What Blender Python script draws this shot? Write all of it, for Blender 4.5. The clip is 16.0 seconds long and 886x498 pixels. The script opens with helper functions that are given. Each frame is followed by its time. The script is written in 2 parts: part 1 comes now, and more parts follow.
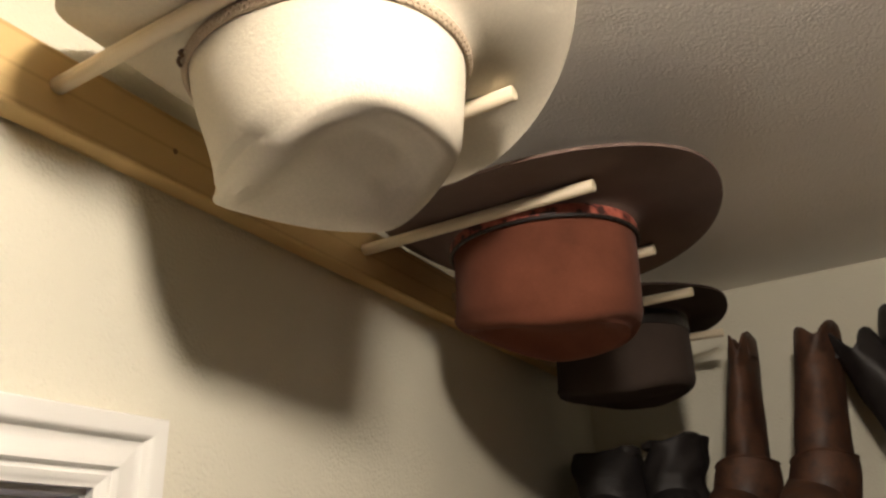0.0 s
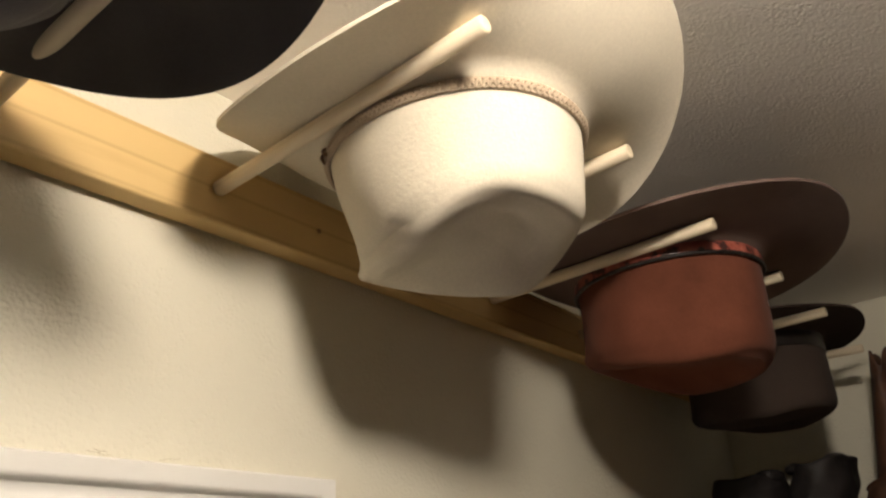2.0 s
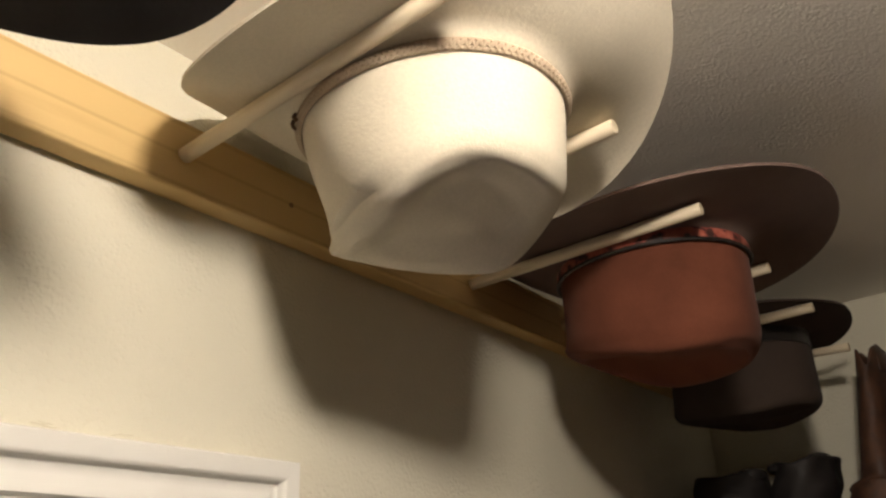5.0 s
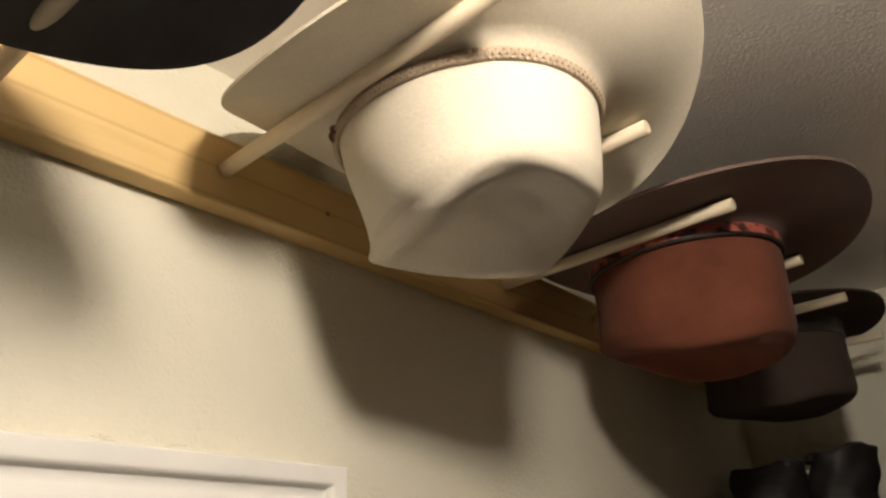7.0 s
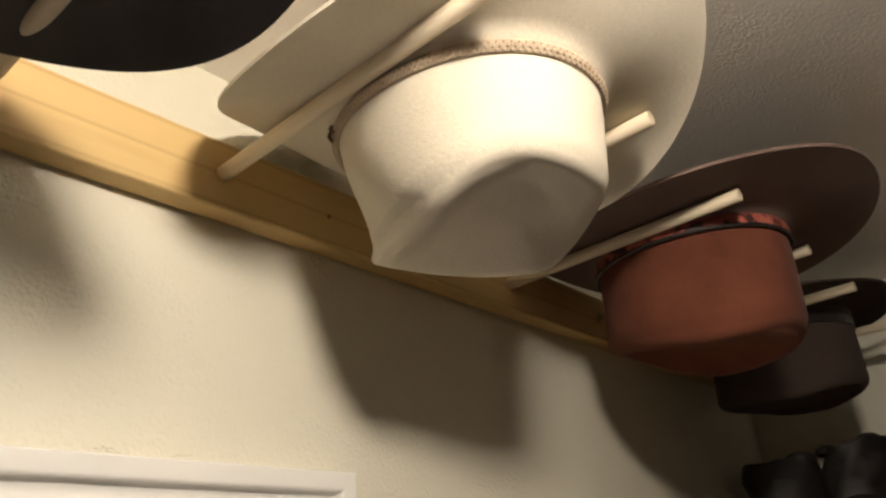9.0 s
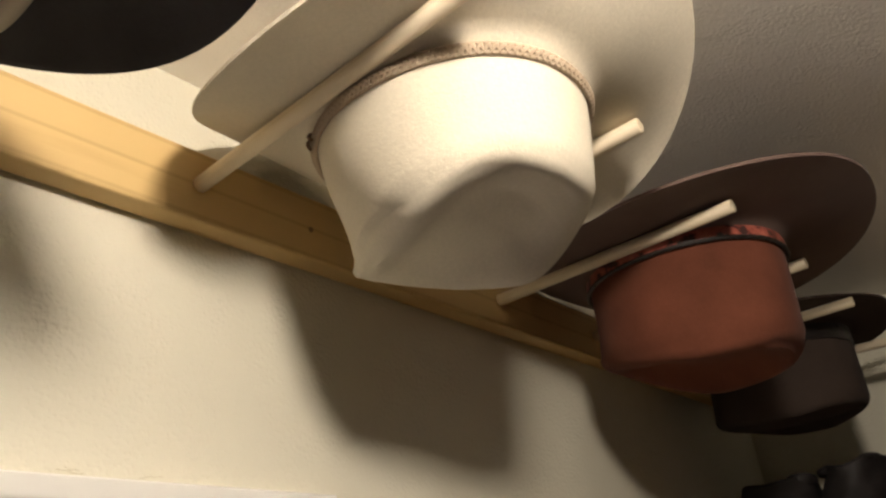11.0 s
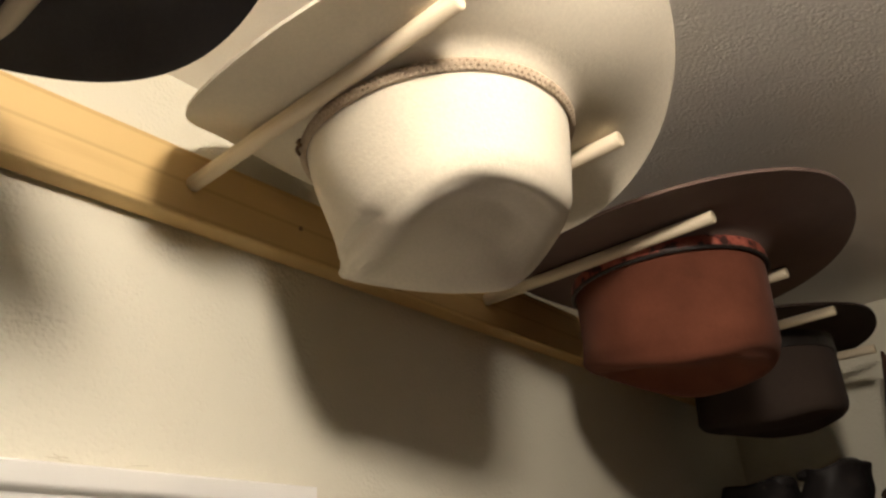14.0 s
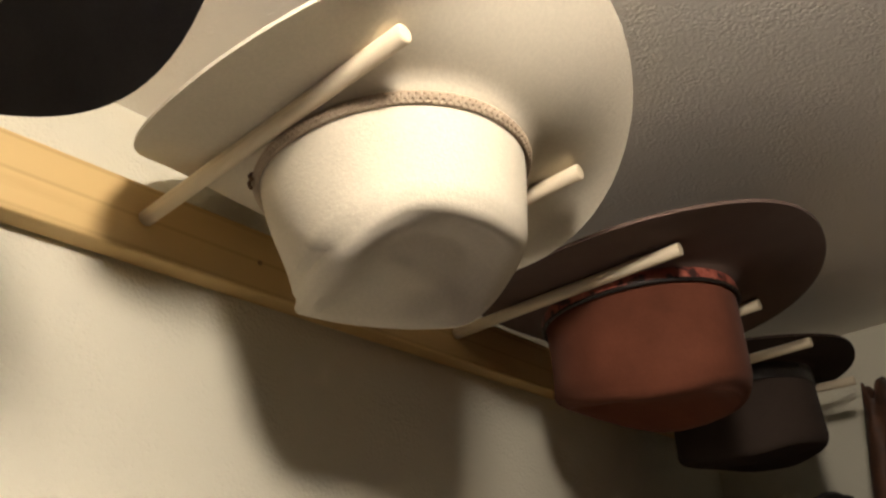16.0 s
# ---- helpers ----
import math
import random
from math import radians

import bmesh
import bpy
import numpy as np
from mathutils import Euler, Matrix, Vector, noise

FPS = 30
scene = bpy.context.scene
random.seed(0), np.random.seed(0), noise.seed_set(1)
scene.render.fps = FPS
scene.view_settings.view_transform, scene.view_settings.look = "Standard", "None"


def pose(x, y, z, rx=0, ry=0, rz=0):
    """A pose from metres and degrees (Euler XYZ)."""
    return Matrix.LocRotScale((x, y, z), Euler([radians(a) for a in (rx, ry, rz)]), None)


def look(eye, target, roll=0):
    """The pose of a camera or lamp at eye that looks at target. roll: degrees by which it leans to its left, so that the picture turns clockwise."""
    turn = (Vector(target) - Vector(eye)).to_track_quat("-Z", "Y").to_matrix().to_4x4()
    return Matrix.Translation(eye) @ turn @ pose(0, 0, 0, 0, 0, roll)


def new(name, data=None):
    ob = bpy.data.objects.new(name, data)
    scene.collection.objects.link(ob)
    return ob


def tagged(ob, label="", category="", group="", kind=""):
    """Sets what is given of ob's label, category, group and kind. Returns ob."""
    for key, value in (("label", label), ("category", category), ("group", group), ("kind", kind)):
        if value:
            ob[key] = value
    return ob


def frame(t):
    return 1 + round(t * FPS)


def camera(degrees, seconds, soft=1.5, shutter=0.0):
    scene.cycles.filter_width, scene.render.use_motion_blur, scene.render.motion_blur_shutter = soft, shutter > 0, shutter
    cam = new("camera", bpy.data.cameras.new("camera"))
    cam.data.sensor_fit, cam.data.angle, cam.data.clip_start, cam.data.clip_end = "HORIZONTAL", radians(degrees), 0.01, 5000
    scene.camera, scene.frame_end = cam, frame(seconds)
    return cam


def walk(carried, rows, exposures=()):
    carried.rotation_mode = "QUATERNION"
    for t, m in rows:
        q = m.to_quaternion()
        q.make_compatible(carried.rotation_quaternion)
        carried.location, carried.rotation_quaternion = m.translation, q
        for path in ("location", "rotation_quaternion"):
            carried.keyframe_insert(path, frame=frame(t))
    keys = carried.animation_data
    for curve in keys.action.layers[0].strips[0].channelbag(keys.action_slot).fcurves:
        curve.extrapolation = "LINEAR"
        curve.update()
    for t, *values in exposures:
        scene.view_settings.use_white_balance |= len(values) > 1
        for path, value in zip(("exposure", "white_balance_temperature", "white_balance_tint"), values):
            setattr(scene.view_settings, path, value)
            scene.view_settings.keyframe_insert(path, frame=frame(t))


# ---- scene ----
EXPOSURES = [(0.0, 0.40), (0.5, 0.22), (1.0, 0.12), (1.5, 0.04), (15.0, 0.04), (16.0, -0.08)]
cam = camera(59.8, 16.0, soft=2.45, shutter=0.0)
PATH = [
    (0, (0.457, -0.249, 2.014), (-0.455, 1.35, 2.798), -2.7),
    (0.5, (0.46, -0.267, 2.019), (-0.533, 1.283, 2.801), -3.3),
    (1, (0.471, -0.288, 2.032), (-0.569, 1.233, 2.809), -4.4),
    (1.5, (0.473, -0.3, 2.031), (-0.644, 1.128, 2.875), -3.8),
    (2, (0.472, -0.297, 2.03), (-0.657, 1.124, 2.871), -3.8),
    (2.5, (0.474, -0.289, 2.029), (-0.658, 1.135, 2.861), -3.4),
    (3, (0.475, -0.28, 2.03), (-0.649, 1.135, 2.887), -3.3),
    (3.5, (0.479, -0.262, 2.035), (-0.651, 1.158, 2.877), -2.7),
    (3.7, (0.481, -0.249, 2.034), (-0.64, 1.182, 2.867), -2.0),
    (5.8, (0.451, -0.286, 2.02), (-0.661, 1.143, 2.869), -3.6),
    (6, (0.451, -0.289, 2.021), (-0.688, 1.123, 2.864), -3.3),
    (6.5, (0.451, -0.284, 2.024), (-0.696, 1.123, 2.864), -3.4),
    (7, (0.457, -0.284, 2.027), (-0.692, 1.126, 2.859), -3.9),
    (7.5, (0.458, -0.281, 2.028), (-0.69, 1.134, 2.854), -4.7),
    (8, (0.457, -0.281, 2.025), (-0.694, 1.125, 2.862), -5.1),
    (8.5, (0.455, -0.279, 2.027), (-0.697, 1.127, 2.862), -5.2),
    (10.8, (0.426, -0.276, 2.03), (-0.704, 1.113, 2.92), -6.7),
    (11, (0.444, -0.256, 2.028), (-0.681, 1.135, 2.921), -5.9),
    (11.5, (0.474, -0.254, 2.03), (-0.669, 1.128, 2.916), -4.7),
    (12, (0.47, -0.256, 2.033), (-0.673, 1.132, 2.909), -4.7),
    (12.5, (0.472, -0.261, 2.033), (-0.67, 1.127, 2.91), -4.7),
    (13, (0.47, -0.255, 2.032), (-0.672, 1.135, 2.907), -4.4),
    (13.5, (0.472, -0.252, 2.03), (-0.676, 1.135, 2.901), -4.2),
    (14, (0.469, -0.262, 2.029), (-0.673, 1.132, 2.897), -4.1),
    (14.5, (0.469, -0.261, 2.029), (-0.665, 1.127, 2.917), -3.9),
    (15, (0.473, -0.256, 2.031), (-0.663, 1.126, 2.925), -4.1),
    (15.5, (0.48, -0.259, 2.036), (-0.64, 1.113, 2.965), -4.9),
    (16, (0.484, -0.239, 2.036), (-0.62, 1.143, 2.968), -4.6),
]
walk(cam, [(t, look(eye, target, roll)) for t, eye, target, roll in PATH], EXPOSURES)

# ---- world and light ----
world = bpy.data.worlds.new("dusk")
scene.world = world
world.use_nodes = True
wn = world.node_tree.nodes
sky = wn.new("ShaderNodeTexSky")
sky.sky_type = "NISHITA"
sky.sun_disc = False
sky.sun_elevation = radians(-3.0)
sky.sun_rotation = radians(200)
world.node_tree.links.new(sky.outputs[0], wn["Background"].inputs[0])
wn["Background"].inputs[1].default_value = 0.05

LAMP_AT = (0.556, -0.176, 2.394)
LAMP_STRENGTH = 258.0
LAMP_COLOUR = (1.0, 0.870, 0.725)

# added fill: area lamp in the window opening, standing in for dusk skylight
dusk = bpy.data.lights.new("dusk_fill", "AREA")
dusk.shape, dusk.size, dusk.size_y = "RECTANGLE", 0.80, 1.05
dusk.energy, dusk.color = 0.30, (0.80, 0.74, 0.95)
dusk_ob = new("dusk_fill", dusk)
dusk_ob.matrix_world = look((-0.030, -0.37, 1.50), (1.0, -0.37, 1.50))

CEILING = 2.434
WALL_END = 1.042
BOARD_X, BOARD_LOW, BOARD_TOP = 0.021, 2.302, 2.359
DOWEL_Z, DOWEL_R, DOWEL_TIP = 2.331, 0.0060, 0.273
PAIR, PERIOD = 0.187, 0.351


# ---- materials ----
def material(name, base, rough=0.7, metal=0.0):
    m = bpy.data.materials.new(name)
    m.use_nodes = True
    b = m.node_tree.nodes["Principled BSDF"]
    b.inputs["Base Color"].default_value = (*base, 1)
    b.inputs["Roughness"].default_value = rough
    b.inputs["Metallic"].default_value = metal
    return m, m.node_tree.nodes, m.node_tree.links, b


def node(m, kind, **values):
    n = m.node_tree.nodes.new(kind)
    for key, value in values.items():
        n.inputs[key.replace("_", " ")].default_value = value
    return n


def coords(m, scale=(1, 1, 1)):
    """World-size coordinates of the mesh, stretched."""
    c = m.node_tree.nodes.new("ShaderNodeTexCoord")
    g = m.node_tree.nodes.new("ShaderNodeMapping")
    g.inputs["Scale"].default_value = scale
    m.node_tree.links.new(c.outputs["Object"], g.inputs["Vector"])
    return g.outputs["Vector"]


def ramp(m, source, stops):
    r = m.node_tree.nodes.new("ShaderNodeValToRGB")
    e = r.color_ramp.elements
    while len(e) < len(stops):
        e.new(0.5)
    for k, (at, colour) in enumerate(stops):
        e[k].position, e[k].color = at, (*colour, 1)
    m.node_tree.links.new(source, r.inputs[0])
    return r.outputs[0]


def mix(m, a, b, fac, how="MIX"):
    n = m.node_tree.nodes.new("ShaderNodeMix")
    n.data_type, n.blend_type = "RGBA", how
    for slot, value in ((0, fac), (6, a), (7, b)):
        if isinstance(value, (int, float)):
            n.inputs[slot].default_value = value
        elif isinstance(value, tuple):
            n.inputs[slot].default_value = (*value, 1)
        else:
            m.node_tree.links.new(value, n.inputs[slot])
    return n.outputs[2]


def bump(m, b, source, strength, distance, after=None):
    n = m.node_tree.nodes.new("ShaderNodeBump")
    n.inputs["Strength"].default_value = strength
    n.inputs["Distance"].default_value = distance
    m.node_tree.links.new(source, n.inputs["Height"])
    if after:
        m.node_tree.links.new(after, n.inputs["Normal"])
    m.node_tree.links.new(n.outputs[0], b.inputs["Normal"])
    return n.outputs[0]


def noise_tex(m, vector, scale, detail=3.0, rough=0.55):
    n = node(m, "ShaderNodeTexNoise", Scale=scale, Detail=detail, Roughness=rough)
    m.node_tree.links.new(vector, n.inputs["Vector"])
    return n.outputs[0]


def shade(v, k):
    return tuple(c * k for c in v)


def plaster(name, base, grain, height, rough=0.75):
    """Rolled paint over orange-peel texture: soft blotches, fine stipple."""
    m, n, l, b = material(name, base, rough)
    v = coords(m)
    blotch = noise_tex(m, v, 3.5, 4)
    l.new(ramp(m, blotch, [(0.3, shade(base, 0.94)), (0.7, shade(base, 1.03))]), b.inputs["Base Color"])
    cells = node(m, "ShaderNodeTexVoronoi", Scale=grain)
    cells.feature = "SMOOTH_F1"
    cells.inputs["Smoothness"].default_value = 0.7
    warp = m.node_tree.nodes.new("ShaderNodeVectorMath")
    warp.operation = "MULTIPLY_ADD"
    n3 = node(m, "ShaderNodeTexNoise", Scale=grain * 0.6, Detail=2.0)
    l.new(v, n3.inputs["Vector"])
    l.new(n3.outputs["Color"], warp.inputs[0])
    warp.inputs[1].default_value = (1.2 / grain,) * 3
    l.new(v, warp.inputs[2])
    l.new(warp.outputs[0], cells.inputs["Vector"])
    patch = ramp(m, noise_tex(m, v, 26, 2), [(0.35, (0.35, 0.35, 0.35)), (0.65, (1, 1, 1))])
    relief = mix(m, cells.outputs["Distance"], patch, 1.0, "MULTIPLY")
    first = bump(m, b, relief, 0.7, height)
    bump(m, b, noise_tex(m, v, grain * 2.2, 3), 0.3, height * 0.5, first)
    return m


def felt(name, base, dark=0.85, light=1.08, nap=0.25):
    """Fur felt: even colour, fine nap, faint smudges."""
    m, n, l, b = material(name, base, 0.92)
    v = coords(m)
    smudge = ramp(m, noise_tex(m, v, 14, 4), [(0.3, shade(base, dark)), (0.72, shade(base, light))])
    fleck = ramp(m, noise_tex(m, v, 420, 2), [(0.35, (0.95, 0.95, 0.95)), (0.7, (1.02, 1.02, 1.02))])
    l.new(mix(m, smudge, fleck, 1.0, "MULTIPLY"), b.inputs["Base Color"])
    b.inputs["Sheen Weight"].default_value = nap
    b.inputs["Sheen Roughness"].default_value = 0.5
    b.inputs["Specular IOR Level"].default_value = 0.15
    first = bump(m, b, noise_tex(m, v, 900, 2), 0.35, 0.0006)
    second = bump(m, b, noise_tex(m, v, 330, 3), 0.20, 0.0012, first)
    bump(m, b, noise_tex(m, v, 60, 3), 0.12, 0.002, second)
    return m


def wood(name, pale, dark, stretch, rings, rough=0.55, lines=0.55):
    """Straight-grained planed wood; stretch is the slow axis of the grain."""
    m, n, l, b = material(name, pale, rough)
    v = coords(m, stretch)
    bend = noise_tex(m, v, rings * 0.35, 3)
    late = ramp(m, noise_tex(m, v, rings, 5, 0.6), [(0.30, shade(pale, 0.95)), (0.58, pale), (0.95, dark)])
    soft = ramp(m, bend, [(0.3, (0.9, 0.88, 0.84)), (0.7, (1.05, 1.03, 1.0))])
    w = m.node_tree.nodes.new("ShaderNodeTexWave")
    w.wave_type, w.bands_direction = "BANDS", "Z"
    w.inputs["Scale"].default_value = rings * 0.30
    w.inputs["Distortion"].default_value = 6.5
    w.inputs["Detail"].default_value = 2.0
    w.inputs["Detail Scale"].default_value = 0.35
    l.new(v, w.inputs["Vector"])
    vein = ramp(m, w.outputs[0], [(0.0, shade(dark, 0.85)), (0.06, pale), (1.0, pale)])
    body = mix(m, late, vein, lines, "MIX")
    l.new(mix(m, body, soft, 1.0, "MULTIPLY"), b.inputs["Base Color"])
    bump(m, b, noise_tex(m, v, rings * 3, 3), 0.25, 0.0006)
    return m


def paint(name, base, rough=0.35):
    m, n, l, b = material(name, base, rough)
    v = coords(m)
    l.new(ramp(m, noise_tex(m, v, 9, 4), [(0.3, shade(base, 0.95)), (0.7, shade(base, 1.02))]), b.inputs["Base Color"])
    bump(m, b, noise_tex(m, coords(m, (1, 0.15, 1)), 160, 2), 0.12, 0.0008)
    return m


def leather(name, base, dark, rough=0.42):
    m, n, l, b = material(name, base, rough)
    v = coords(m)
    worn = noise_tex(m, v, 38, 6, 0.65)
    l.new(ramp(m, worn, [(0.32, dark), (0.6, base), (0.8, shade(base, 1.35))]), b.inputs["Base Color"])
    l.new(ramp(m, worn, [(0.3, (rough * 0.7,) * 3), (0.8, (min(1, rough * 1.5),) * 3)]), b.inputs["Roughness"])
    cells = node(m, "ShaderNodeTexVoronoi", Scale=420.0)
    l.new(v, cells.inputs["Vector"])
    first = bump(m, b, cells.outputs[0], 0.2, 0.0006)
    bump(m, b, noise_tex(m, coords(m, (1, 1, 3)), 34, 4), 0.35, 0.004, first)
    return m


WALL_PAINT = plaster("cream_wall_paint", (0.745, 0.714, 0.590), 300, 0.0017)
CEILING_PAINT = plaster("ceiling_paint", (0.92, 0.89, 0.84), 330, 0.0011, 0.8)
TRIM_PAINT = paint("white_trim_paint", (0.83, 0.82, 0.78))
WHITE_FELT = felt("white_felt", (0.71, 0.65, 0.525), 0.95, 1.03, 0.08)
RUST_FELT = felt("rust_felt", (0.140, 0.046, 0.026), 0.70, 1.22, 0.04)
MAUVE_FELT = felt("mauve_felt", (0.165, 0.114, 0.097), 0.85, 1.1, 0.06)
BROWN_FELT = felt("dark_brown_felt", (0.058, 0.042, 0.035), 0.85, 1.1, 0.03)
BLACK_FELT = felt("black_felt", (0.130, 0.122, 0.112), 0.8, 1.15, 0.06)
PINE = wood("pine_board", (0.69, 0.50, 0.225), (0.47, 0.265, 0.10), (1, 0.07, 1), 42, 0.55, 0.34)
BIRCH = wood("birch_dowel", (0.76, 0.67, 0.51), (0.64, 0.53, 0.36), (0.06, 1, 1), 110, 0.6, 0.25)
# made-up dark wood for the unseen walls, keeps bounced light low
DARK_WALL = wood("dark_unseen_wall", (0.17, 0.095, 0.052), (0.09, 0.05, 0.028), (1, 1, 0.08), 30, 0.5, 0.3)
KNOT = material("knot_wood", (0.30, 0.17, 0.08), 0.6)[0]
BRAID = leather("tan_braid", (0.46, 0.37, 0.27), (0.34, 0.26, 0.18), 0.75)
LINING = leather("sweatband_leather", (0.22, 0.12, 0.06), (0.14, 0.075, 0.04), 0.6)
BLACK_CORD = leather("black_cord", (0.022, 0.018, 0.016), (0.012, 0.01, 0.01), 0.35)
BROWN_LEATHER = leather("brown_leather", (0.100, 0.044, 0.024), (0.030, 0.014, 0.009), 0.60)
BLACK_LEATHER = leather("black_leather", (0.022, 0.018, 0.018), (0.012, 0.010, 0.010), 0.55)
SOLE = leather("dark_sole", (0.05, 0.03, 0.02), (0.03, 0.02, 0.014), 0.6)
FLOORING = felt("floor_carpet", (0.46, 0.33, 0.23))
# near-black finish of the lamp plate, chosen to absorb light
DARK_PLATE = leather("dark_plate", (0.060, 0.045, 0.034), (0.035, 0.026, 0.020), 0.5)
CRACK = material("crack_shade", (0.45, 0.39, 0.28), 0.9)[0]


def band_leather():
    """Mottled red band with dark printed spots."""
    m, n, l, b = material("mottled_band", (0.4, 0.1, 0.06), 0.3)
    v = coords(m)
    spots = ramp(m, noise_tex(m, v, 95, 3), [(0.42, (0.045, 0.02, 0.018)), (0.50, (0.34, 0.085, 0.06)), (0.72, (0.50, 0.17, 0.12))])
    l.new(spots, b.inputs["Base Color"])
    bump(m, b, noise_tex(m, v, 260, 3), 0.4, 0.001)
    return m


BAND = band_leather()

glass_m, _n, _l, _b = material("window_glass", (1, 1, 1), 0.02)
_b.inputs["Transmission Weight"].default_value = 1.0
_b.inputs["IOR"].default_value = 1.45
GLASS = glass_m
lamp_m, _n, _l, _b = material("lamp_glass", (0.9, 0.85, 0.75), 0.4)
_b.inputs["Emission Color"].default_value = (*LAMP_COLOUR, 1)
_b.inputs["Emission Strength"].default_value = LAMP_STRENGTH
LAMP_GLASS = lamp_m


# ---- building helpers ----
def obj(name, bm, mat, smooth=False):
    me = bpy.data.meshes.new(name)
    bmesh.ops.recalc_face_normals(bm, faces=bm.faces[:])
    if smooth:
        for e in bm.edges:
            e.smooth = len(e.link_faces) != 2 or e.calc_face_angle(0) < 0.75
    bm.to_mesh(me)
    bm.free()
    me.materials.append(mat)
    if smooth:
        for p in me.polygons:
            p.use_smooth = True
    return new(name, me)


def part(name, bm, mat, parent, label="", smooth=False):
    """One mesh object under a thing or a part; its coordinates are the parent's."""
    ob = obj(name, bm, mat, smooth)
    ob.parent = parent
    if label:
        tagged(ob, label)
    return ob


def empty(name, at):
    e = new(name)
    e.location = at
    return e


def box_bm(lo, hi, bevel=0.0):
    bm = bmesh.new()
    bmesh.ops.create_cube(bm, size=1.0)
    for v in bm.verts:
        for k in range(3):
            v.co[k] = lo[k] + (v.co[k] + 0.5) * (hi[k] - lo[k])
    if bevel:
        bmesh.ops.bevel(bm, geom=bm.edges[:], offset=bevel, segments=2, affect="EDGES", profile=0.5)
    return bm


def loft(rings, cap=True, closed=True):
    """A skin through rings of points; each ring has the same count."""
    bm = bmesh.new()
    rows = [[bm.verts.new(p) for p in ring] for ring in rings]
    count = len(rows[0])
    for a, b in zip(rows, rows[1:]):
        for k in range(count if closed else count - 1):
            bm.faces.new((a[k], a[(k + 1) % count], b[(k + 1) % count], b[k]))
    if cap and closed:
        bm.faces.new(rows[0][::-1])
        bm.faces.new(rows[-1])
    return bm


def tube(points, radius, sides=8, closed=False):
    """A round cord along points."""
    pts = [Vector(p) for p in points]
    rings, n = [], len(pts)
    up = Vector((0, 0, 1))
    for k, p in enumerate(pts):
        a, b = (pts[k - 1], pts[(k + 1) % n]) if closed else (pts[max(k - 1, 0)], pts[min(k + 1, n - 1)])
        t = (b - a).normalized()
        u = t.cross(up)
        u = u.normalized() if u.length > 1e-5 else Vector((1, 0, 0))
        w = u.cross(t)
        rings.append([p + radius * (math.cos(2 * math.pi * j / sides) * u + math.sin(2 * math.pi * j / sides) * w) for j in range(sides)])
    if closed:
        rings.append(rings[0])
        bm = loft(rings, cap=False)
        bmesh.ops.remove_doubles(bm, verts=bm.verts[:], dist=1e-6)
        return bm
    return loft(rings)


# ---- the room ----
ROOM_X, ROOM_Y = 3.8, -3.4
WIN_Y0, WIN_Y1, WIN_Z0, WIN_Z1 = -0.83, 0.0855, 0.92, 2.0845
THICK = 0.12


def structure(name, bm, mat, label):
    return tagged(obj(name, bm, mat), label, kind="structure")


structure("floor", box_bm((-THICK, ROOM_Y - THICK, -0.1), (ROOM_X + THICK, WALL_END + THICK, 0)), FLOORING, "warm beige carpet floor of the room")
structure("ceiling", box_bm((0.0, ROOM_Y, CEILING), (ROOM_X, WALL_END, CEILING + 0.1)), CEILING_PAINT, "textured painted ceiling in warm lamp light")
wall_w = empty("wall_west", (0, 0, 0))
tagged(wall_w, "cream painted wall with orange-peel texture", kind="structure")
bm = bmesh.new()
for lo, hi in (((-THICK, ROOM_Y, 0), (0, WIN_Y0, CEILING + 0.1)), ((-THICK, WIN_Y1, 0), (0, WALL_END, CEILING + 0.1)),
               ((-THICK, WIN_Y0, WIN_Z1), (0, WIN_Y1, CEILING + 0.1)), ((-THICK, WIN_Y0, 0), (0, WIN_Y1, WIN_Z0))):
    piece = box_bm(lo, hi)
    tmp = bpy.data.meshes.new("tmp")
    piece.to_mesh(tmp)
    piece.free()
    bm.from_mesh(tmp)
    bpy.data.meshes.remove(tmp)
part("wall_face", bm, WALL_PAINT, wall_w)
structure("wall_north", box_bm((-THICK, WALL_END, 0), (ROOM_X + THICK, WALL_END + THICK, CEILING + 0.1)), WALL_PAINT, "cream painted end wall behind the boots")
# unseen walls that close the room, dark so that shadows stay deep
structure("wall_south", box_bm((-THICK, ROOM_Y - THICK, 0), (ROOM_X + THICK, ROOM_Y, CEILING + 0.1)), DARK_WALL, "unseen room wall in made-up dark brown wood to cut bounced light")
structure("wall_east", box_bm((ROOM_X, ROOM_Y, 0), (ROOM_X + THICK, WALL_END, CEILING + 0.1)), DARK_WALL, "unseen room wall in made-up dark brown wood to cut bounced light")


# hairline cracks in the caulk above the casing
def crack(y0, length, z0, seed):
    rng = random.Random(seed)
    pts, z = [], z0
    for k in range(12):
        z += rng.uniform(-0.0007, 0.0006)
        pts.append((0.0004, y0 + length * k / 11, z))
    part("crack", tube(pts, 0.00014, 5), CRACK, wall_w, "hairline crack in the caulk")


crack(-0.067, 0.016, 2.1300, 3)
crack(-0.062, 0.008, 2.1320, 4)
crack(-0.017, 0.015, 2.1282, 5)


# ---- window with white casing ----
window = empty("window_1", (0, 0, 0))
tagged(window, "window at dusk with white moulded casing", kind="structure")
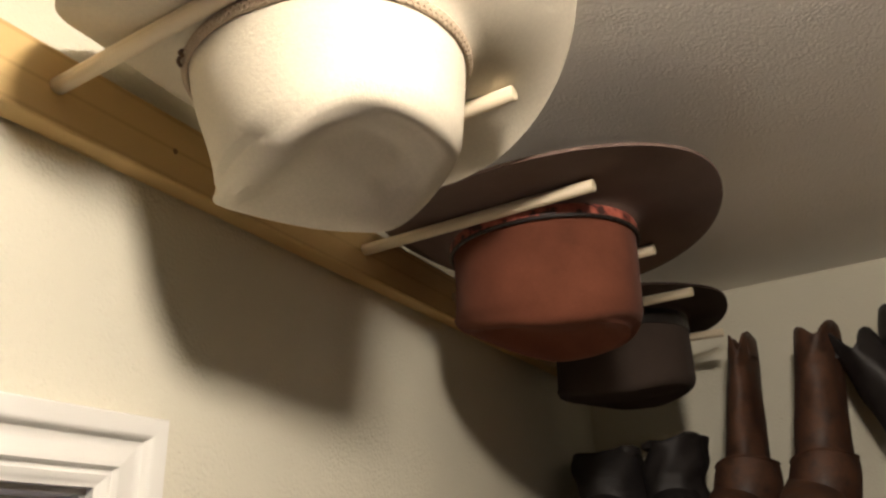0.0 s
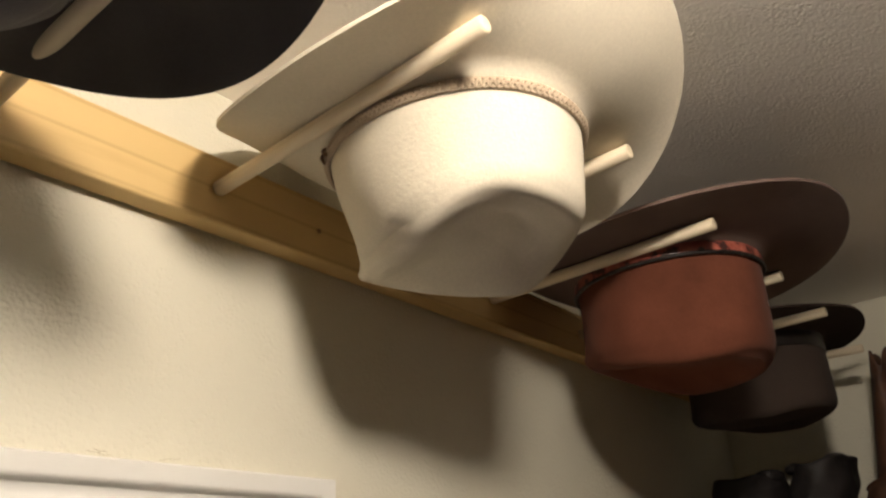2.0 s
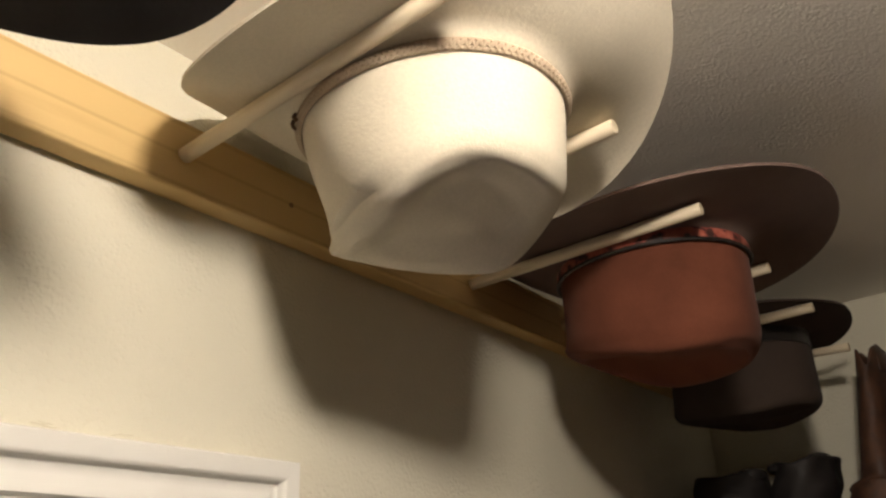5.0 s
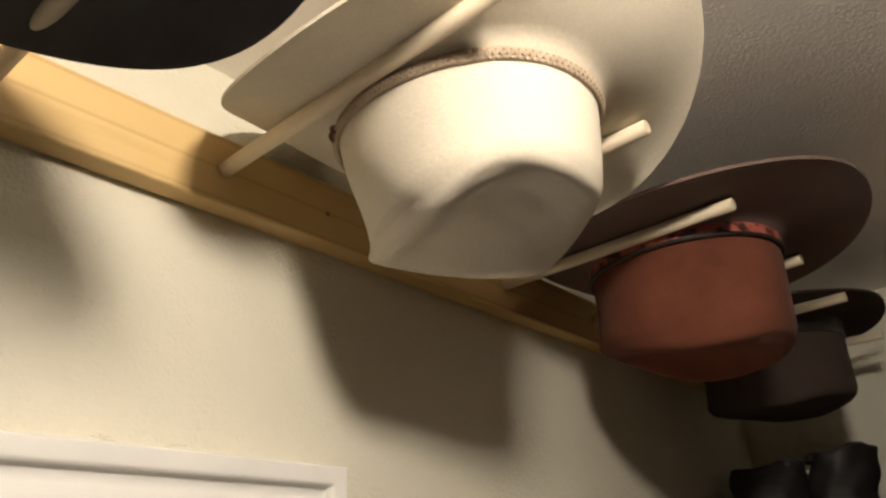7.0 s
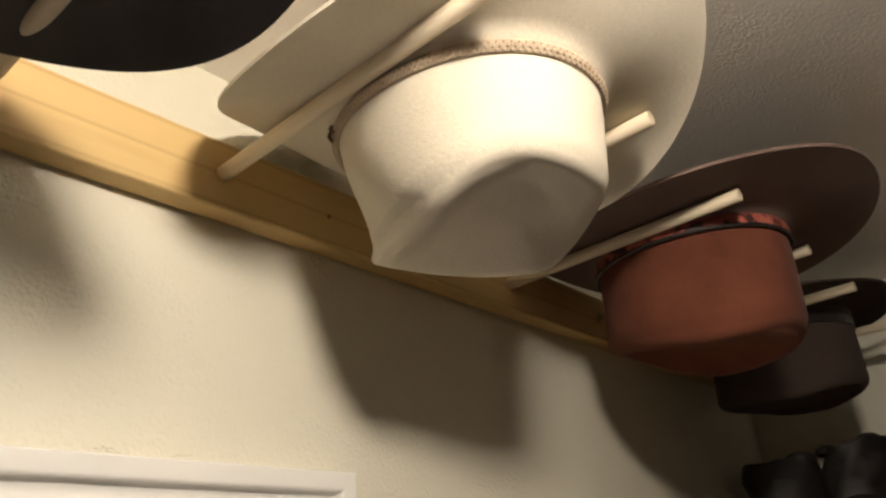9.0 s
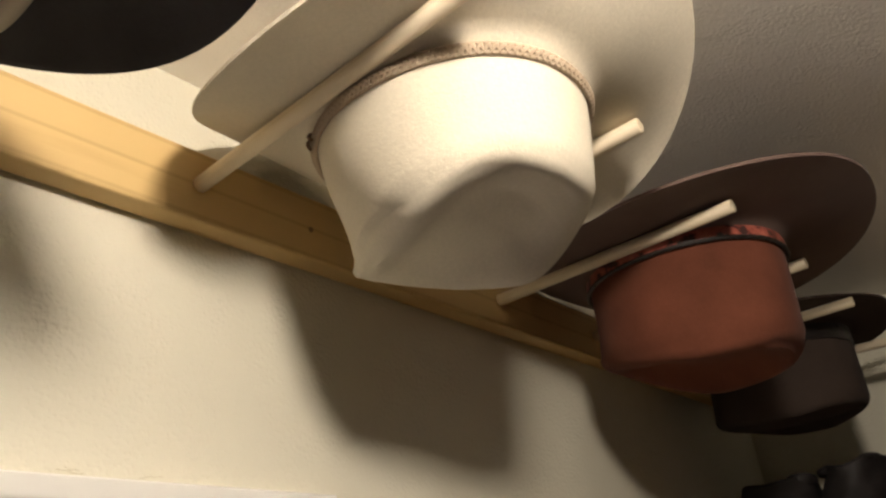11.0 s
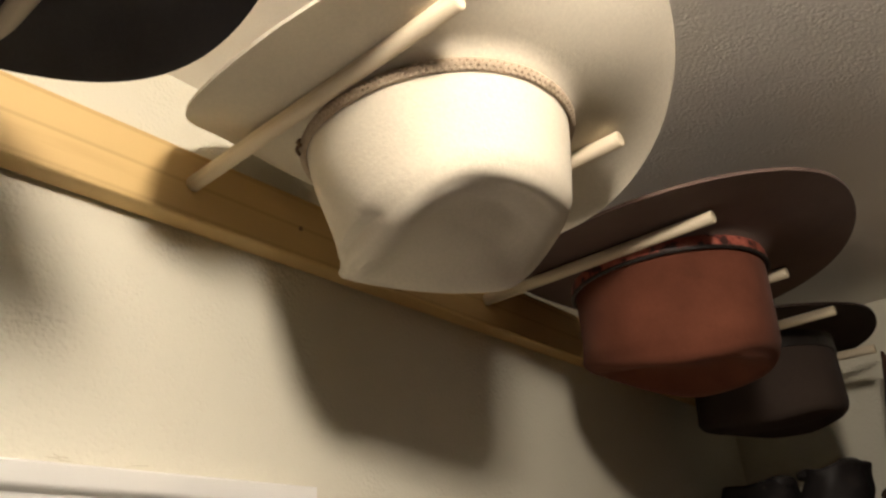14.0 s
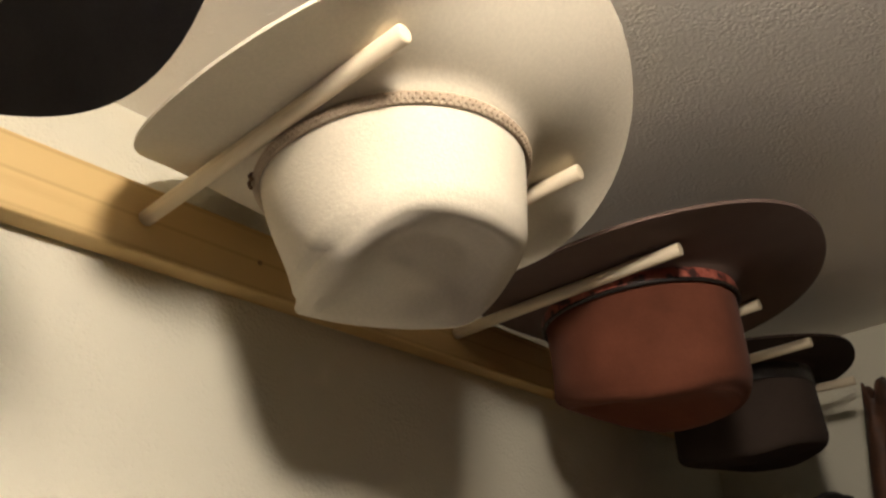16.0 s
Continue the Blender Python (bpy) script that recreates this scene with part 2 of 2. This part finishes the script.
CASING = [(0.000, 0.000), (0.0155, 0.000), (0.0170, 0.0015), (0.0170, 0.0140), (0.0160, 0.0165), (0.0135, 0.0180), (0.0105, 0.0195),
          (0.0095, 0.0225), (0.0105, 0.0280), (0.0120, 0.0350), (0.0125, 0.0410), (0.0110, 0.0425), (0.0085, 0.0435), (0.0085, 0.0455),
          (0.0100, 0.0475), (0.0095, 0.0510), (0.0080, 0.0530), (0.0075, 0.0570), (0.000, 0.0570)]
CY0, CY1, CZ0, CZ1 = WIN_Y0 - 0.049, 0.125, 0.857, 2.124


def casing_run(a, b, inward):
    """A mitred length of casing from corner a to corner b (y, z), its profile growing inward."""
    (ya, za), (yb, zb) = a, b
    along = Vector((yb - ya, zb - za)).normalized()
    rings = []
    for (y, z), sign in ((a, 1), (b, -1)):
        rings.append([(h, y + (inward[0] + sign * along[0]) * d * 0.84, z + (inward[1] + sign * along[1]) * d * 0.84) for h, d in CASING])
    return loft(rings)


for a, b, inw, nm in (((CY0, CZ1), (CY1, CZ1), (0, -1), "head_casing"), ((CY1, CZ1), (CY1, CZ0), (-1, 0), "side_casing"),
                      ((CY0, CZ0), (CY0, CZ1), (1, 0), "side_casing"), ((CY1, CZ0), (CY0, CZ0), (0, 1), "bottom_casing")):
    part(nm, casing_run(a, b, inw), TRIM_PAINT, window, smooth=True)
for lo, hi, nm in (((-THICK, WIN_Y0, WIN_Z1 - 0.012), (-0.002, WIN_Y1, WIN_Z1), "head_jamb"), ((-THICK, WIN_Y1 - 0.012, WIN_Z0), (-0.002, WIN_Y1, WIN_Z1 - 0.012), "side_jamb"),
                   ((-THICK, WIN_Y0, WIN_Z0), (-0.002, WIN_Y0 + 0.012, WIN_Z1 - 0.012), "side_jamb"), ((-THICK, WIN_Y0 + 0.012, WIN_Z0), (-0.002, WIN_Y1 - 0.012, WIN_Z0 + 0.012), "window_sill")):
    part(nm, box_bm(lo, hi, 0.001), TRIM_PAINT, window)
Y0, Y1, Z0, Z1 = WIN_Y0 + 0.012, WIN_Y1 - 0.012, WIN_Z0 + 0.012, WIN_Z1 - 0.012
E = 0.005
for lo, hi in (((-0.055, Y0, Z1 - E), (-0.03, Y1, Z1)), ((-0.055, Y0, Z0), (-0.03, Y1, Z0 + E)),
               ((-0.055, Y0, Z0 + E), (-0.03, Y0 + E, Z1 - E)), ((-0.055, Y1 - E, Z0 + E), (-0.03, Y1, Z1 - E))):
    part("window_frame", box_bm(lo, hi, 0.001), TRIM_PAINT, window)
pane = part("pane", box_bm((-0.044, Y0 + E, Z0 + E), (-0.040, Y1 - E, Z1 - E)), GLASS, window)
pane.visible_shadow = False

# dusk sky far behind the window
backdrop_m, _n, _l, _b = material("dusk_backdrop", (0.02, 0.02, 0.03), 1.0)
_b.inputs["Emission Color"].default_value = (0.36, 0.29, 0.62, 1)
_b.inputs["Emission Strength"].default_value = 0.75
structure("backdrop", box_bm((-6.05, -9.0, -3.0), (-6.0, 8.0, 9.0)), backdrop_m, "blue-violet dusk sky behind the window")


# ---- ceiling lamp ----
def ceiling_lamp():
    x, y, z = LAMP_AT
    lamp = empty("ceiling_lamp", (x, y, CEILING))
    tagged(lamp, "lit warm frosted dome lamp on an added dark plate", "lamp")
    n = 36

    def rev(prof):
        return loft([[(r * math.cos(2 * math.pi * k / n), r * math.sin(2 * math.pi * k / n), h) for k in range(n)] for r, h in prof])

    drop = z - CEILING
    # unseen plate, added wide and dark to cut ceiling bounce around the lamp
    part("base_plate", rev([(0.095, 0), (0.095, -0.003), (0.089, -0.006), (0.012, -0.0065)]), DARK_PLATE, lamp, smooth=True)
    prof = [(0.048 * math.sin(a), drop + (0.020 if q < 90 else 0.030) * math.cos(a)) for q, a in [(q, radians(q)) for q in range(36, 180, 12)]] + [(0.004, drop - 0.030)]
    part("globe", rev(prof), LAMP_GLASS, lamp, "glowing warm white dome", smooth=True)


ceiling_lamp()


# ---- hat rack ----
# how far each dowel tip stands high and long
TIPS = {(-1, 0): (0.002, 0.0), (-1, 1): (0.001, 0.002), (0, 0): (0.005, 0.006), (0, 1): (0.003, 0.001), (1, 0): (-0.001, 0.0),
        (1, 1): (0.001, 0.0), (2, 0): (0.0, 0.0), (2, 1): (-0.008, -0.004)}


def hat_rack():
    y0, y1 = -0.62, 1.0
    rack = empty("hat_rack", (0, y0, BOARD_LOW))
    tagged(rack, "long pine board with pale dowels fixed to the wall", "hat rack")
    h = BOARD_TOP - BOARD_LOW
    board = part("board", box_bm((0.0005, 0, 0), (BOARD_X, y1 - y0, h), 0.0022), PINE, rack)
    knot = bmesh.new()
    bmesh.ops.create_cone(knot, cap_ends=True, segments=14, radius1=0.0024, radius2=0.0020, depth=0.001, matrix=Matrix.Translation((BOARD_X + 0.0002, 0.101 - y0, 2.329 - BOARD_LOW)) @ Matrix.Rotation(radians(90), 4, "Y"))
    part("knot", knot, KNOT, board, "small dark knot")
    n, c = 20, 0.0009
    length = DOWEL_TIP - BOARD_X + 0.010
    prof = [(DOWEL_R, 0), (DOWEL_R, length * 0.5), (DOWEL_R, length - c), (DOWEL_R - c, length)]
    first = None
    for k in range(-1, 3):
        for s in (0, 1):
            y = k * PERIOD + s * PAIR - y0
            at = (BOARD_X - 0.010, y, DOWEL_Z - BOARD_LOW)
            if first is None:
                first = part("dowel", loft([[(q, r * math.cos(2 * math.pi * j / n), r * math.sin(2 * math.pi * j / n)) for j in range(n)] for r, q in prof]), BIRCH, rack, smooth=False)
                for p in first.data.polygons:
                    p.use_smooth = abs(p.normal.x) < 0.5
                ob = first
            else:
                ob = first.copy()
                scene.collection.objects.link(ob)
            ob.location = at
            dz, dx = TIPS[(k, s)]
            ob.rotation_euler = (0, -math.atan2(dz, length), 0)
            ob.scale = (1 + dx / length, 1, 1)


hat_rack()


# ---- hats, hung crown down ----
def super_r(a, b, p, th):
    return (abs(math.cos(th) / a) ** p + abs(math.sin(th) / b) ** p) ** (-1 / p)


def smooth01(x):
    x = min(1.0, max(0.0, x))
    return x * x * (3 - 2 * x)


def hat(name, at, label, crown_mat, brim_mat, base=(0.100, 0.083), nose=0.089, rim=(0.094, 0.067), front_p=1.2, edge=((-0.100, -0.073), (-0.04, -0.088), (0.016, -0.095), (0.050, -0.082), (0.078, -0.073), (0.097, -0.079)), ridge=0.015,
        dish=0.004, taper=1.6, wide=0.0, brim=(0.170, 0.166), brim_dx=0.0, brim_p=2.15, ends=0.045, curl=0.010, lift=0.0, tilt=(0, 0, 0), bowl=0.0, far=0.0, pinch=None, front_end=1.0, seed=1, band=None):
    """A western hat hung upside down: crown below, brim above. The front points to the wall (-x)."""
    thing = empty(name, at)
    thing.rotation_euler = [radians(v) for v in tilt]
    tagged(thing, label, "hat", group="hats on the rack")
    n = 96
    ths = [2 * math.pi * k / n for k in range(n)]

    def base_r(th):
        return super_r(base[0] if math.cos(th) > 0 else nose, base[1], 2.1, th)

    def rim_xy(th, inset=0.0, scale=1.0):
        front = math.cos(th) < 0
        r = super_r(rim[0] + 0.006 + wide if front else rim[0] - wide, rim[1], front_p if front else 2.15, th)
        if pinch and math.sin(th) < 0:
            side = super_r(rim[0] - 0.001 + wide, rim[1], 2.3, th) if front else r
            across = pinch[0] * math.cos(th) + pinch[1] * math.sin(th)
            flat = pinch[2] / max(across, 0.05)
            r = (side ** -9 + flat ** -9) ** (-1 / 9)
        r = (r - inset) * scale
        return wide + r * math.cos(th), r * math.sin(th)

    def edge_z(x, spread=1.0):
        total = weight = 0.0
        for d in (-0.016, -0.008, 0.0, 0.008, 0.016):
            w, d = 1 - abs(d) / 0.024, d * spread
            total, weight = total + w * float(np.interp(x + d, [e[0] for e in edge], [e[1] for e in edge])), weight + w
        return total / weight

    def rim_z(th):
        return edge_z(rim_xy(th)[0]) - far * max(0.0, math.sin(th)) ** 0.7 * (1.0 - 0.8 * smooth01(math.cos(th) + 0.4))

    def half_width(x):
        p, a = (2.15, rim[0] - wide) if x > wide else (front_p, rim[0] + 0.006 + wide)
        return max(0.004, rim[1] * max(0.0, 1 - abs((x - wide) / a) ** p) ** (1 / p))

    rings = []
    levels = [0, 0.06, 0.12, 0.2, 0.3, 0.4, 0.5, 0.6, 0.7, 0.78, 0.85]
    for v in levels:
        ring = []
        for th in ths:
            front = smooth01((-math.cos(th) + 0.10) / 0.35) * smooth01(abs(math.sin(th)) * 4)
            ease = (0.3 * v + 0.7 * v * v) * front + (v ** taper) * (1 - front)
            if pinch and math.sin(th) < 0:
                ease = v ** 1.65
            (x1, y1), r = rim_xy(th), base_r(th)
            x0, y0 = r * math.cos(th), r * math.sin(th)
            ring.append((x0 + (x1 - x0) * ease, y0 + (y1 - y0) * ease, rim_z(th) * v))
        rings.append(ring)
    fil = 0.010
    for a in (0.15, 0.35, 0.55, 0.75, 0.92):
        ang = a * math.pi / 2
        ring = []
        for th in ths:
            z1 = rim_z(th)
            zz = z1 * 0.85 + (z1 * 0.15) * math.sin(ang)
            ring.append((*rim_xy(th, fil * (1 - math.cos(ang)) * 1.1), zz))
        rings.append(ring)
    for s in (0.95, 0.86, 0.76, 0.66, 0.55, 0.44, 0.33, 0.22, 0.12, 0.04):
        ring = []
        for th in ths:
            x, y = rim_xy(th, fil, s)
            q = min(1.0, abs(y) / half_width(x))
            long = max(0.0, 1 - ((x - 0.012) / (0.98 * rim[0])) ** 2)
            fall = ridge * long * (1 - smooth01(q) * 0.55 - 0.45 * q)
            inner = smooth01((0.95 - s) / 0.35)
            level = -far * s * s * max(0.0, math.sin(th)) ** 0.7 * (1.0 - 0.8 * smooth01(math.cos(th) + 0.4)) + edge_z(x) * (1 - inner) + edge_z(x, 3.2) * inner
            sink = dish * (long * math.sin(math.pi * min(1.0, q * 1.02)) ** 1.5 * (1 - bowl) + bowl * smooth01((0.97 - s) / 0.5))
            ring.append((x, y, level - fall + sink))
        rings.append(ring)
    crown = part("crown", loft(rings, cap=False), crown_mat, thing, smooth=True)
    cbm = bmesh.new()
    cbm.from_mesh(crown.data)
    cbm.verts.ensure_lookup_table()
    cbm.faces.new([cbm.verts[(len(rings) - 1) * n + k] for k in range(n)])
    bmesh.ops.recalc_face_normals(cbm, faces=cbm.faces[:])
    cbm.to_mesh(crown.data)
    cbm.free()
    for p in crown.data.polygons:
        p.use_smooth = True
    sol = crown.modifiers.new("thickness", "SOLIDIFY")
    sol.thickness, sol.offset = 0.0022, -1

    def brim_r(th):
        return super_r(brim[0], brim[1], brim_p, th)

    def brim_z(th, s):
        c2, s2 = math.cos(th) ** 2, math.sin(th) ** 2
        wob = 0.0012 * s * math.sin(3 * th + seed) + 0.001 * s * math.sin(5 * th + 2 * seed)
        return 0.004 * smooth01(s * 6) + ends * (front_end if math.cos(th) < 0 else 1.0) * c2 ** 1.3 * s ** 1.6 - curl * s2 ** 1.2 * s ** 3.5 + wob + lift * s

    steps = [0, 0.03, 0.07, 0.12, 0.2, 0.3, 0.4, 0.5, 0.6, 0.7, 0.8, 0.88, 0.94, 0.985, 1.0]
    rings = []
    for s in steps:
        ring = []
        for th in ths:
            r = base_r(th) + (brim_r(th) - base_r(th)) * s - 0.001
            ring.append((r * math.cos(th) + brim_dx * s, r * math.sin(th), brim_z(th, s) - 0.004 * (1 - smooth01(s * 9))))
        rings.append(ring)
    low = rings
    top = [[(x, y, z + 0.0032) for x, y, z in ring] for ring in rings]
    part("brim", loft(low + top[::-1], cap=False), brim_mat, thing, smooth=True)
    part("sweatband", loft([[(0.93 * base_r(th) * math.cos(th), 0.93 * base_r(th) * math.sin(th), h) for th in ths] for h in (-0.010, -0.002, 0.004)], cap=False), LINING, thing, smooth=True)

    def around(th, out, z):
        r = base_r(th) + out
        return (r * math.cos(th), r * math.sin(th), z)

    if band == "braid":
        m = 760
        turns = 34
        prof = [(0.0004, -0.001), (0.0014, -0.002), (0.0014, -0.0098), (0.0004, -0.0108)]
        hb = part("hatband", loft([[around(th, o, z) for th in ths] for o, z in prof], cap=False), BRAID, thing, "braided tan cord band", smooth=True)
        for k in range(4):
            pts = []
            for j in range(m):
                th = 2 * math.pi * j / m
                ph = turns * th + k * math.pi / 2
                pts.append(around(th, 0.0022 + 0.0011 * math.cos(2 * ph), -0.0058 + 0.0036 * math.sin(ph)))
            part("strand", tube(pts, 0.0016, 6, closed=True), BRAID, hb, smooth=True)
        for turn, drop in ((3.98, 0.0070), (4.05, 0.0050)):
            pts = [around(turn + 0.05 * q, 0.0045 + 0.002 * math.sin(q * 3), -0.002 - drop * q * 1.5) for q in (0, 0.25, 0.5, 0.75, 1.0)]
            part("tie_end", tube(pts, 0.0013, 8), LINING, hb, "short dark leather tie end", smooth=True)
    elif band == "mottled":
        prof = [(0.0006, -0.001), (0.0028, -0.0015), (0.0036, -0.006), (0.0028, -0.0115), (0.0006, -0.012)]
        hb = part("hatband", loft([[around(th, o, z) for th in ths] for o, z in prof], cap=False), BAND, thing, "mottled red leather band", smooth=True)
        pts = [around(2 * math.pi * j / 300, 0.0026 + 0.0003 * math.sin(j * 1.4), -0.0135) for j in range(300)]
        part("cord", tube(pts, 0.0021, 8, closed=True), BLACK_CORD, hb, "black twisted edge cord", smooth=True)
    elif band == "ribbon":
        prof = [(0.0004, -0.001), (0.0016, -0.0015), (0.0018, -0.012), (0.0016, -0.022), (0.0004, -0.0225)]
        part("hatband", loft([[around(th, o, z) for th in ths] for o, z in prof], cap=False), BLACK_CORD, thing, "dark ribbon band", smooth=True)
    return thing


HANG = DOWEL_Z + DOWEL_R - 0.0038
hat("white_hat", (0.175, PAIR / 2 - 0.002, HANG), "off-white felt western hat hung crown down on two dowels", WHITE_FELT, WHITE_FELT, band="braid",
    brim=(0.175, 0.161), brim_dx=0.003, ends=0.053, front_end=1.18, curl=0.020, wide=0.028, front_p=1.42, rim=(0.092, 0.067), ridge=0.0, dish=0.011, bowl=1.0, far=0.008, pinch=(-0.50, -0.866, 0.0700))
hat("rust_hat", (0.176, PERIOD + PAIR / 2, HANG), "rust-red felt western hat with brown brim hung crown down", RUST_FELT, MAUVE_FELT, band="mottled",
    brim=(0.178, 0.172), brim_dx=0.012, brim_p=2.05, ends=0.018, front_end=1.8, curl=0.007, front_p=1.6, edge=((-0.096, -0.080), (-0.04, -0.101), (0.03, -0.113), (0.08, -0.111), (0.097, -0.102)), ridge=0.0, dish=0.016, bowl=1.0, far=0.010, rim=(0.096, 0.073), seed=4)
hat("dark_hat", (0.143, 2 * PERIOD + PAIR / 2, HANG), "dark brown felt hat with a short brim hung crown down", BROWN_FELT, BROWN_FELT, band="ribbon",
    base=(0.095, 0.082), nose=0.092, brim=(0.152, 0.158), ends=0.008, curl=0.0, front_p=1.8, edge=((-0.095, -0.094), (-0.03, -0.107), (0.03, -0.109), (0.095, -0.099)), ridge=0.0, dish=0.012, rim=(0.094, 0.074), seed=7)
hat("black_hat", (0.212, -PERIOD + PAIR / 2 - 0.005, HANG + 0.006), "black felt wide-brimmed hat hung crown down on dowels", BLACK_FELT, BLACK_FELT, band="ribbon",
    brim=(0.184, 0.157), brim_p=2.0, ends=-0.008, curl=0.066, front_p=1.5, rim=(0.088, 0.056), taper=1.0, seed=9)









# ---- boot shelf and boots ----
SHELF_Z = 2.0
shelf = empty("wall_shelf", (0, WALL_END, SHELF_Z))
tagged(shelf, "pine wall shelf that carries the boots", "shelf")
part("shelf_board", box_bm((0.012, -0.36, -0.02), (0.75, -0.001, 0), 0.002), PINE, shelf)
for x in (0.10, 0.62):
    part("bracket", box_bm((x, -0.30, -0.10), (x + 0.02, -0.001, -0.02), 0.002), PINE, shelf)


def boot(at, label, mat, height=0.335, top_w=0.026, mid_w=0.036, turn=0.0, lean=0.0, slouch=0.0, seed=1, notch=0.03):
    """A pull-on boot, toe to -y: foot, shaft pressed flat at the top, vamp, sole, heel, two straps."""
    thing = empty("boot", at)
    thing.rotation_euler = (0, 0, radians(turn))
    tagged(thing, label, "boot", group="boots on the shelf")
    rng = random.Random(seed)
    n = 40

    def ring(z, cx, cy, rx, ry, wig=0.0):
        out = []
        for k in range(n):
            th = 2 * math.pi * k / n
            w = 1 + wig * math.sin(3 * th + z * 60 + seed) + wig * 0.6 * math.sin(7 * th - z * 90)
            out.append((cx + z * math.tan(radians(lean)) + rx * w * math.cos(th), cy + ry * w * math.sin(th), z))
        return out

    foot = []
    for y, half, top in ((-0.205, 0.008, 0.028), (-0.195, 0.022, 0.042), (-0.165, 0.037, 0.058), (-0.125, 0.047, 0.072), (-0.08, 0.049, 0.088),
                         (-0.04, 0.046, 0.112), (0.0, 0.042, 0.13), (0.04, 0.041, 0.13), (0.075, 0.036, 0.11), (0.09, 0.02, 0.08)):
        foot.append([(half * math.cos(2 * math.pi * k / n), y, 0.016 + (top - 0.016) * (0.5 + 0.5 * math.sin(2 * math.pi * k / n))) for k in range(n)])
    part("foot", loft(foot), mat, thing, smooth=True)
    vz = height * 0.43
    rows = []
    for f, rx, ry in ((0.20, 0.042, 0.062), (0.28, 0.045, 0.062), (0.36, 0.046, 0.060), (0.41, 0.044, 0.058), (0.43, 0.042, 0.056)):
        rows.append(ring(height * f, 0, 0.012, rx, ry, 0.012))
    rows.append(ring(vz + 0.001, 0, 0.012, mid_w + 0.003, 0.048, 0.01))
    rows = [[(x, y, z + (0.009 * max(0.0, 1 - (abs(x - z * math.tan(radians(lean))) / 0.04) ** 2) if z > height * 0.34 and y < 0.012 else 0.0)) for x, y, z in row] for row in rows]
    part("vamp", loft(rows), mat, thing, smooth=True)
    pts = [(x, y, z + 0.0015) for x, y, z in rows[-2]]
    part("welt", tube(pts, 0.0022, 6, closed=True), mat, thing, "rolled leather edge", smooth=True)
    rows, levels = [], 22
    for k in range(levels + 1):
        f = k / levels
        z = vz - 0.03 + (height - vz + 0.03) * f
        rx = mid_w + (top_w - mid_w) * f ** 0.8 + slouch * 0.006 * math.sin(f * 17 + seed)
        ry = 0.050 + 0.018 * f
        row = ring(z, slouch * 0.012 * math.sin(f * 6 + seed), 0.014 + 0.010 * f, rx, ry, 0.02 + 0.03 * slouch)
        if f > 0.80:
            row = [(x, y, zz - notch * ((f - 0.80) / 0.2) * (1 - smooth01(abs(x - z * math.tan(radians(lean))) / (0.8 * rx))) * (1 if y < 0.02 else 0.6)) for x, y, zz in row]
        rows.append(row)
    shaft = part("shaft", loft(rows, cap=False), mat, thing, smooth=True)
    sol = shaft.modifiers.new("thickness", "SOLIDIFY")
    sol.thickness = 0.003
    for side in (-1, 1):
        cx = height * math.tan(radians(lean)) + side * top_w * 0.62
        rr = top_w * 0.40
        prof = [(0.0, 0.92), (0.35, 1.0), (0.7, 0.92), (0.9, 0.62), (1.0, 0.2)]
        rows = []
        for f, w in prof:
            rows.append([(cx + rr * w * math.cos(2 * math.pi * k / 14), 0.010 + 0.030 * w * math.sin(2 * math.pi * k / 14), height - notch - 0.004 + (notch + 0.008 + 0.004 * side) * f) for k in range(14)])
        part("pull_strap", loft(rows), mat, thing, smooth=True)
    sole = []
    for y, half in ((-0.21, 0.01), (-0.198, 0.026), (-0.165, 0.042), (-0.12, 0.051), (-0.07, 0.05), (-0.02, 0.04), (0.04, 0.038), (0.085, 0.034), (0.096, 0.02)):
        sole.append([(-half, y, 0.012), (half, y, 0.012), (half, y, 0.02), (-half, y, 0.02)])
    part("sole", loft(sole), SOLE, thing)
    part("heel", box_bm((-0.034, 0.02, 0), (0.034, 0.09, 0.013), 0.003), SOLE, thing)
    part("toe_tap", box_bm((-0.03, -0.16, 0), (0.03, -0.06, 0.013), 0.003), SOLE, thing)
    return thing


BY = 0.93
boot((0.238, BY, SHELF_Z), "brown leather pull-on boot standing on the shelf", BROWN_LEATHER, 0.323, 0.017, 0.034, seed=2, lean=8, notch=0.030)
boot((0.335, BY, SHELF_Z), "brown leather pull-on boot with a wider shaft", BROWN_LEATHER, 0.318, 0.030, 0.039, seed=5, lean=9, notch=0.02)
boot((0.075, BY - 0.06, SHELF_Z), "black wrinkled leather ankle boot on the shelf", BLACK_LEATHER, 0.172, 0.050, 0.050, seed=6, slouch=0.4, notch=0.004)
boot((0.164, BY - 0.03, SHELF_Z), "black leather ankle boot with a folded top", BLACK_LEATHER, 0.185, 0.043, 0.044, seed=8, slouch=0.5, notch=0.008)
boot((0.528, BY, SHELF_Z), "black leather tall boot leaning on its neighbour", BLACK_LEATHER, 0.300, 0.034, 0.036, seed=11, slouch=0.2, lean=-19, turn=0)
boot((0.515, BY + 0.03, SHELF_Z), "black leather tall boot standing on the shelf", BLACK_LEATHER, 0.335, 0.036, 0.044, seed=12, slouch=0.3, lean=-2)
